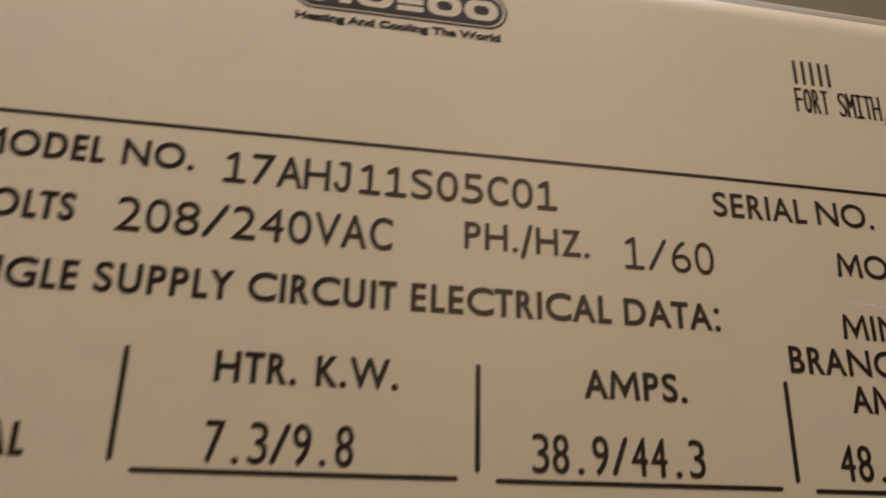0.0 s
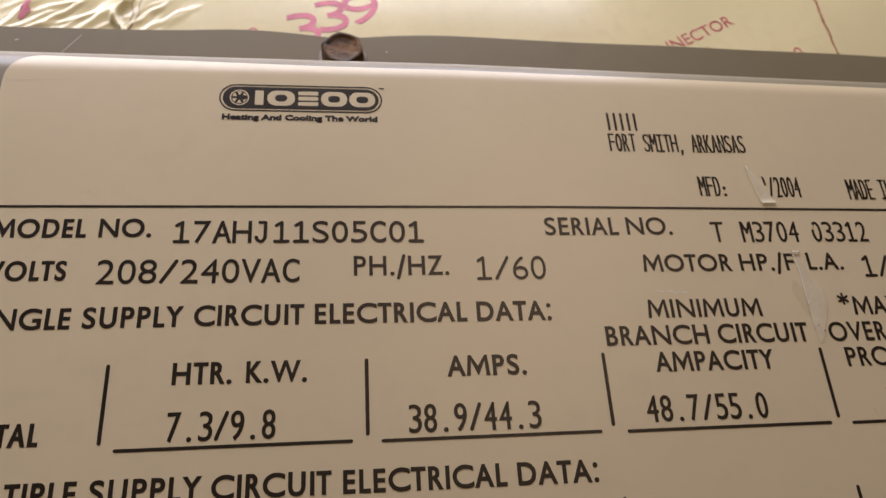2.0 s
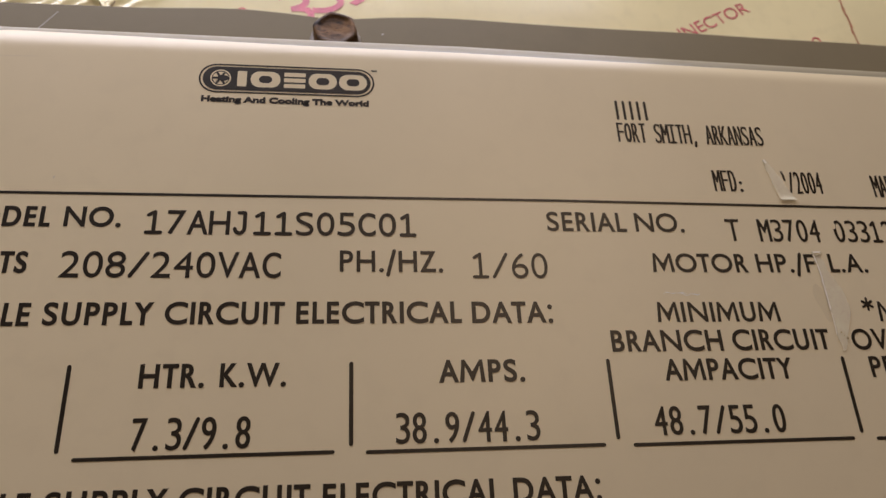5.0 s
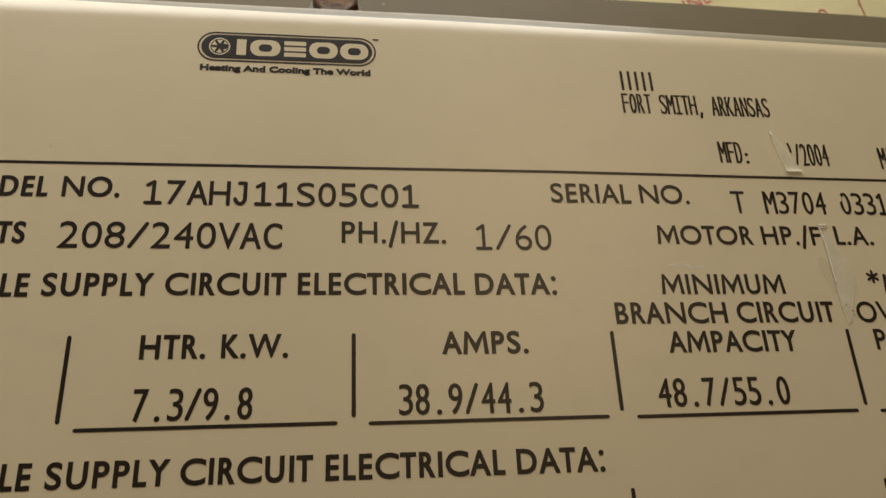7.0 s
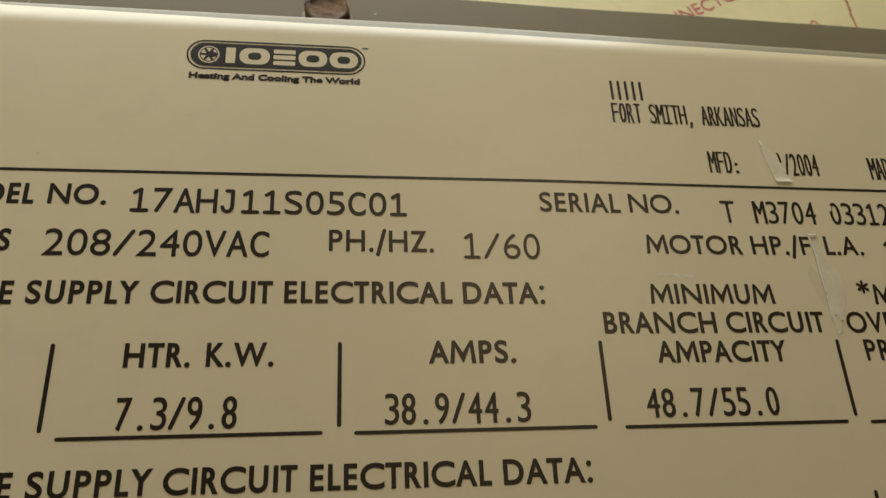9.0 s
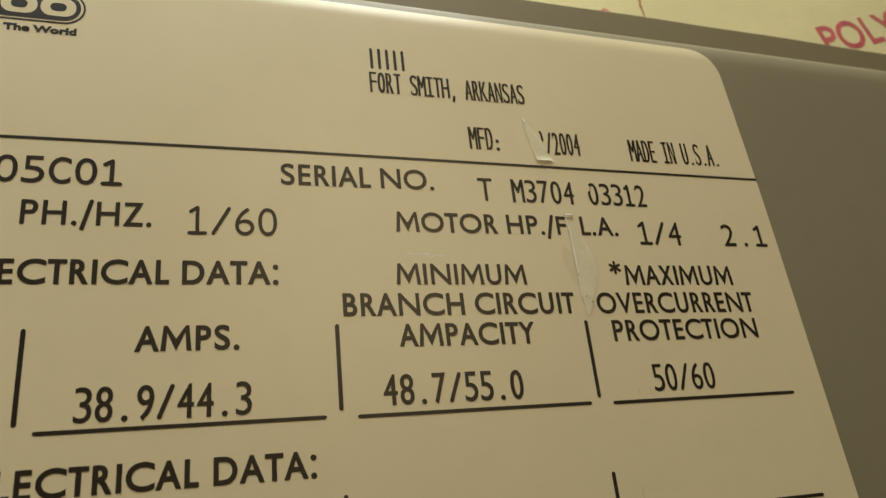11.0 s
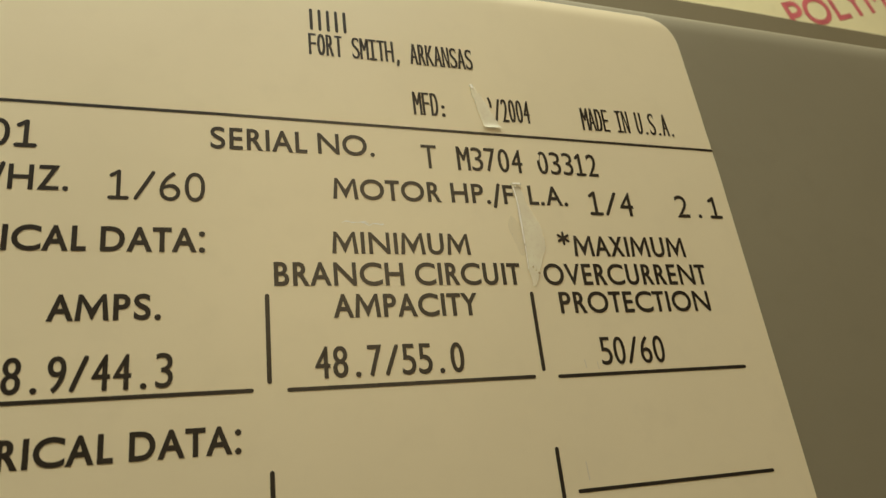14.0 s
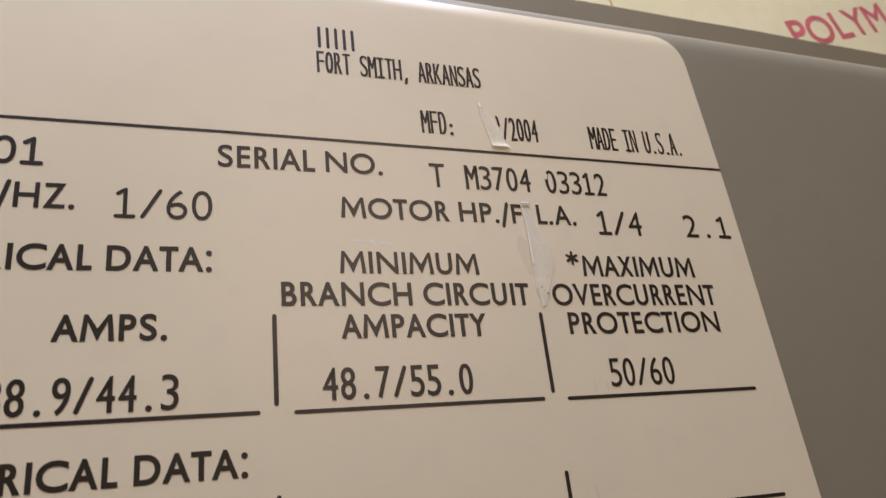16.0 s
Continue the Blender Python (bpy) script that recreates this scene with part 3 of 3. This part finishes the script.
scrap("tape_scrap", 4.12, 3.50, (7.05, 7.07, 7.11, 7.14, 7.17), (7.10, 7.19, 7.27, 7.34, 7.41), 1, "torn clear scrap of tape", 0.02)
scrap("tape_scrap", 2.70, 1.40, (7.43, 7.46, 7.47, 7.47, 7.465, 7.50), (7.535, 7.60, 7.73, 7.75, 7.65, 7.54), 2, "torn clear scrap of tape", 0.0)
scrap("tape_scrap", 2.745, 2.69, (7.43, 7.42, 7.43), (7.55, 7.56, 7.54), 5, "tiny torn scrap of tape", 0.015)
# their folded edges, the bright glints painted on as whitish strokes
for k, (x0, z0, x1, z1, wide) in enumerate(((7.445, 2.735, 7.535, 2.738, 0.022), (7.438, 2.69, 7.466, 2.45, 0.016), (7.466, 2.45, 7.474, 1.95, 0.020), (7.474, 1.90, 7.470, 1.62, 0.012), (7.075, 4.115, 7.085, 4.08, 0.030), (7.19, 3.515, 7.38, 3.525, 0.022))):
    bm = stroke(bmesh.new(), x0, z0, x1, z1, wide, INK_OUT + 0.014 + 0.0003 * k)
    under(part("edge_glint", bm, EDGE_GLINT, None, "folded whitish edge of tape"), rating)
for x, z, r in ((7.537, 1.64, 0.013), (7.603, 1.566, 0.016), (7.565, 1.60, 0.007)):
    bm = bmesh.new()
    dot(bm, x, z, r, INK_OUT + 0.012)
    under(part("grit", bm, FOLD, None, "brown speck caught in the tape"), rating)

bm = stroke(bmesh.new(), 7.848, 3.10, 7.858, 3.15, 0.042, INK_OUT + 0.0015)
under(part("scuff", bm, PAPER, None, "print worn away"), rating)

# a dull brownish smear beside the tape
bm = bmesh.new()
ring = [(7.40 + 0.075 * math.cos(a) * (1 + 0.25 * math.sin(3 * a)) - 0.10 * math.sin(a) * 0.4, 2.04 + 0.26 * math.sin(a)) for a in (2 * math.pi * k / 28 for k in range(28))]
bm.faces.new([bm.verts.new(on_label(x, z, INK_OUT + 0.0012)) for x, z in ring])
under(part("dull_smear", bm, SMEAR, None, "dull brownish smear of old glue"), rating)

# faint scuffs, a speck and a crease in the film
for seed, x, z, long in ((1, 5.29, 2.17, 0.30), (2, 5.52, 2.15, 0.24)):
    rng, bm = random.Random(seed), bmesh.new()
    walked = [(x + long * k / 8, z + 0.015 * rng.uniform(-1, 1)) for k in range(9)]
    for k, (a, b) in enumerate(zip(walked, walked[1:])):
        stroke(bm, *a, *b, 0.006 + 0.010 * rng.random(), LABEL_OUT + 0.0006 + 0.00005 * k)
    under(part("scuff", bm, SCUFF, None, "faint pale scuff"), rating)
for x, z in ((8.01, 0.42), (8.17, 0.40)):
    bar("smudge", x, z, x - 0.012, z + 0.09, 0.010, rating, CREASE)
bar("smudge", 7.79, -0.61, 7.80, -0.80, 0.012, rating, CREASE)
bar("speck", -2.09, 3.63, -2.085, 3.65, 0.018, rating, CREASE)
bar("crease", L0 + 0.06, 5.362, -3.02, 5.379, 0.009, rating, CREASE)
bar("crease", -3.01, 5.380, -2.55, 5.398, 0.004, rating, CREASE)

# ---- red print on the yellow facing ----


def on_sheet(x, z, out=0.006):
    return spot(x, sheet_y(x, z) - out, z)


def sheet_text(name, text, x, z, cap, turn, mat, pen, stretch=1.0, end=False):
    """Text that starts (or with end, ends) at x, z and rises by turn degrees."""
    shape = letters(text)[0]
    k = cap / CAP
    long = np.ptp(shape[:, 0]) * k * stretch
    co, faces = drawn(text, long, np.ptp(shape[:, 1]) * k, pen)
    ref, base = long if end else 0.0, shape[:, 1].min() * k
    c, s = math.cos(radians(turn)), math.sin(radians(turn))
    bm = bmesh.new()
    lay(bm, co, faces, lambda u, v: on_sheet(x + (u - ref) * c - (v + base) * s, z + (u - ref) * s + (v + base) * c, 0.006))
    return under(part(name, bm, mat), wrap)


for ch, x, z in (("3", 0.24, 8.18), ("3", 0.77, 8.52), ("9", 1.29, 8.71)):
    sheet_text("printed_digit", ch, x, z, 0.76, 13, PINK, 0.118, 1.5)
sheet_text("printed_word", "CONNECTOR", 9.38, 9.14, 0.27, 27, RED, 0.038, 1.04, True)
sheet_text("printed_word", "POLYM", 16.18, 8.10, 0.74, 18, RED, 0.13)

bm = bmesh.new()
rng = random.Random(4)
pts = [(11.38 + 0.17 * (i / 29) + rng.uniform(-0.018, 0.018), 10.3 - 0.08 * i) for i in range(30)]
for a, b in zip(pts, pts[1:]):
    stroke(bm, *a, *b, rng.uniform(0.03, 0.06), 0.006 + 0.0002 * rng.random(), on_sheet)
under(part("red_brown_line", bm, RED_BROWN), wrap)
for x, z in ((10.62, 8.43), (-0.50, 8.46), (8.63, 8.37)):
    bm = bmesh.new()
    for k in range(12):
        a, b = math.pi / 6 * k, math.pi / 6 * (k + 1)
        stroke(bm, x + 0.09 * math.cos(a), z + 0.12 * math.sin(a), x + 0.09 * math.cos(b), z + 0.12 * math.sin(b), 0.032, 0.006 + 0.0003 * k, on_sheet)
    under(part("printed_ring", bm, RED), wrap)
bm = bmesh.new()
for k, (x0, z0, x1, z1) in enumerate(((-4.65, 8.66, -4.60, 8.92), (-4.63, 8.86, -4.56, 9.06), (-4.60, 8.74, -4.55, 8.84))):
    stroke(bm, x0, z0, x1, z1, 0.10, 0.02 + 0.001 * k, on_sheet)
under(part("printed_patch", bm, PINK), wrap)

# the hard fold in the film, drawn as brown lines
bm = bmesh.new()
rng = random.Random(8)
for start, swing in ((-2.90, 0.05), (-2.79, 0.03)):
    pts = [(start + swing * math.sin(i * 1.1) + rng.uniform(-0.02, 0.02) + 0.02 * i, 8.0 + 0.11 * i) for i in range(16)]
    for k, (a, b) in enumerate(zip(pts, pts[1:])):
        stroke(bm, *a, *b, rng.uniform(0.012, 0.030), 0.006 + 0.0002 * k, on_sheet)
under(part("fold_line", bm, FOLD, None, "brown hard fold in the film"), wrap)

# fine scratches on the rail


def on_rail(x, z, out=0.002):
    return spot(x, RAIL - out, z)


for x0, z0, x1, z1, w in ((-3.53, 7.34, -3.27, 7.71, 0.016), (-4.30, 7.575, -4.27, 7.585, 0.03), (1.96, 7.55, 1.975, 7.56, 0.025)):
    under(part("scratch", stroke(bmesh.new(), x0, z0, x1, z1, w, 0.002, on_rail), SCRATCH, None, "pale scratch in the paint"), handler)
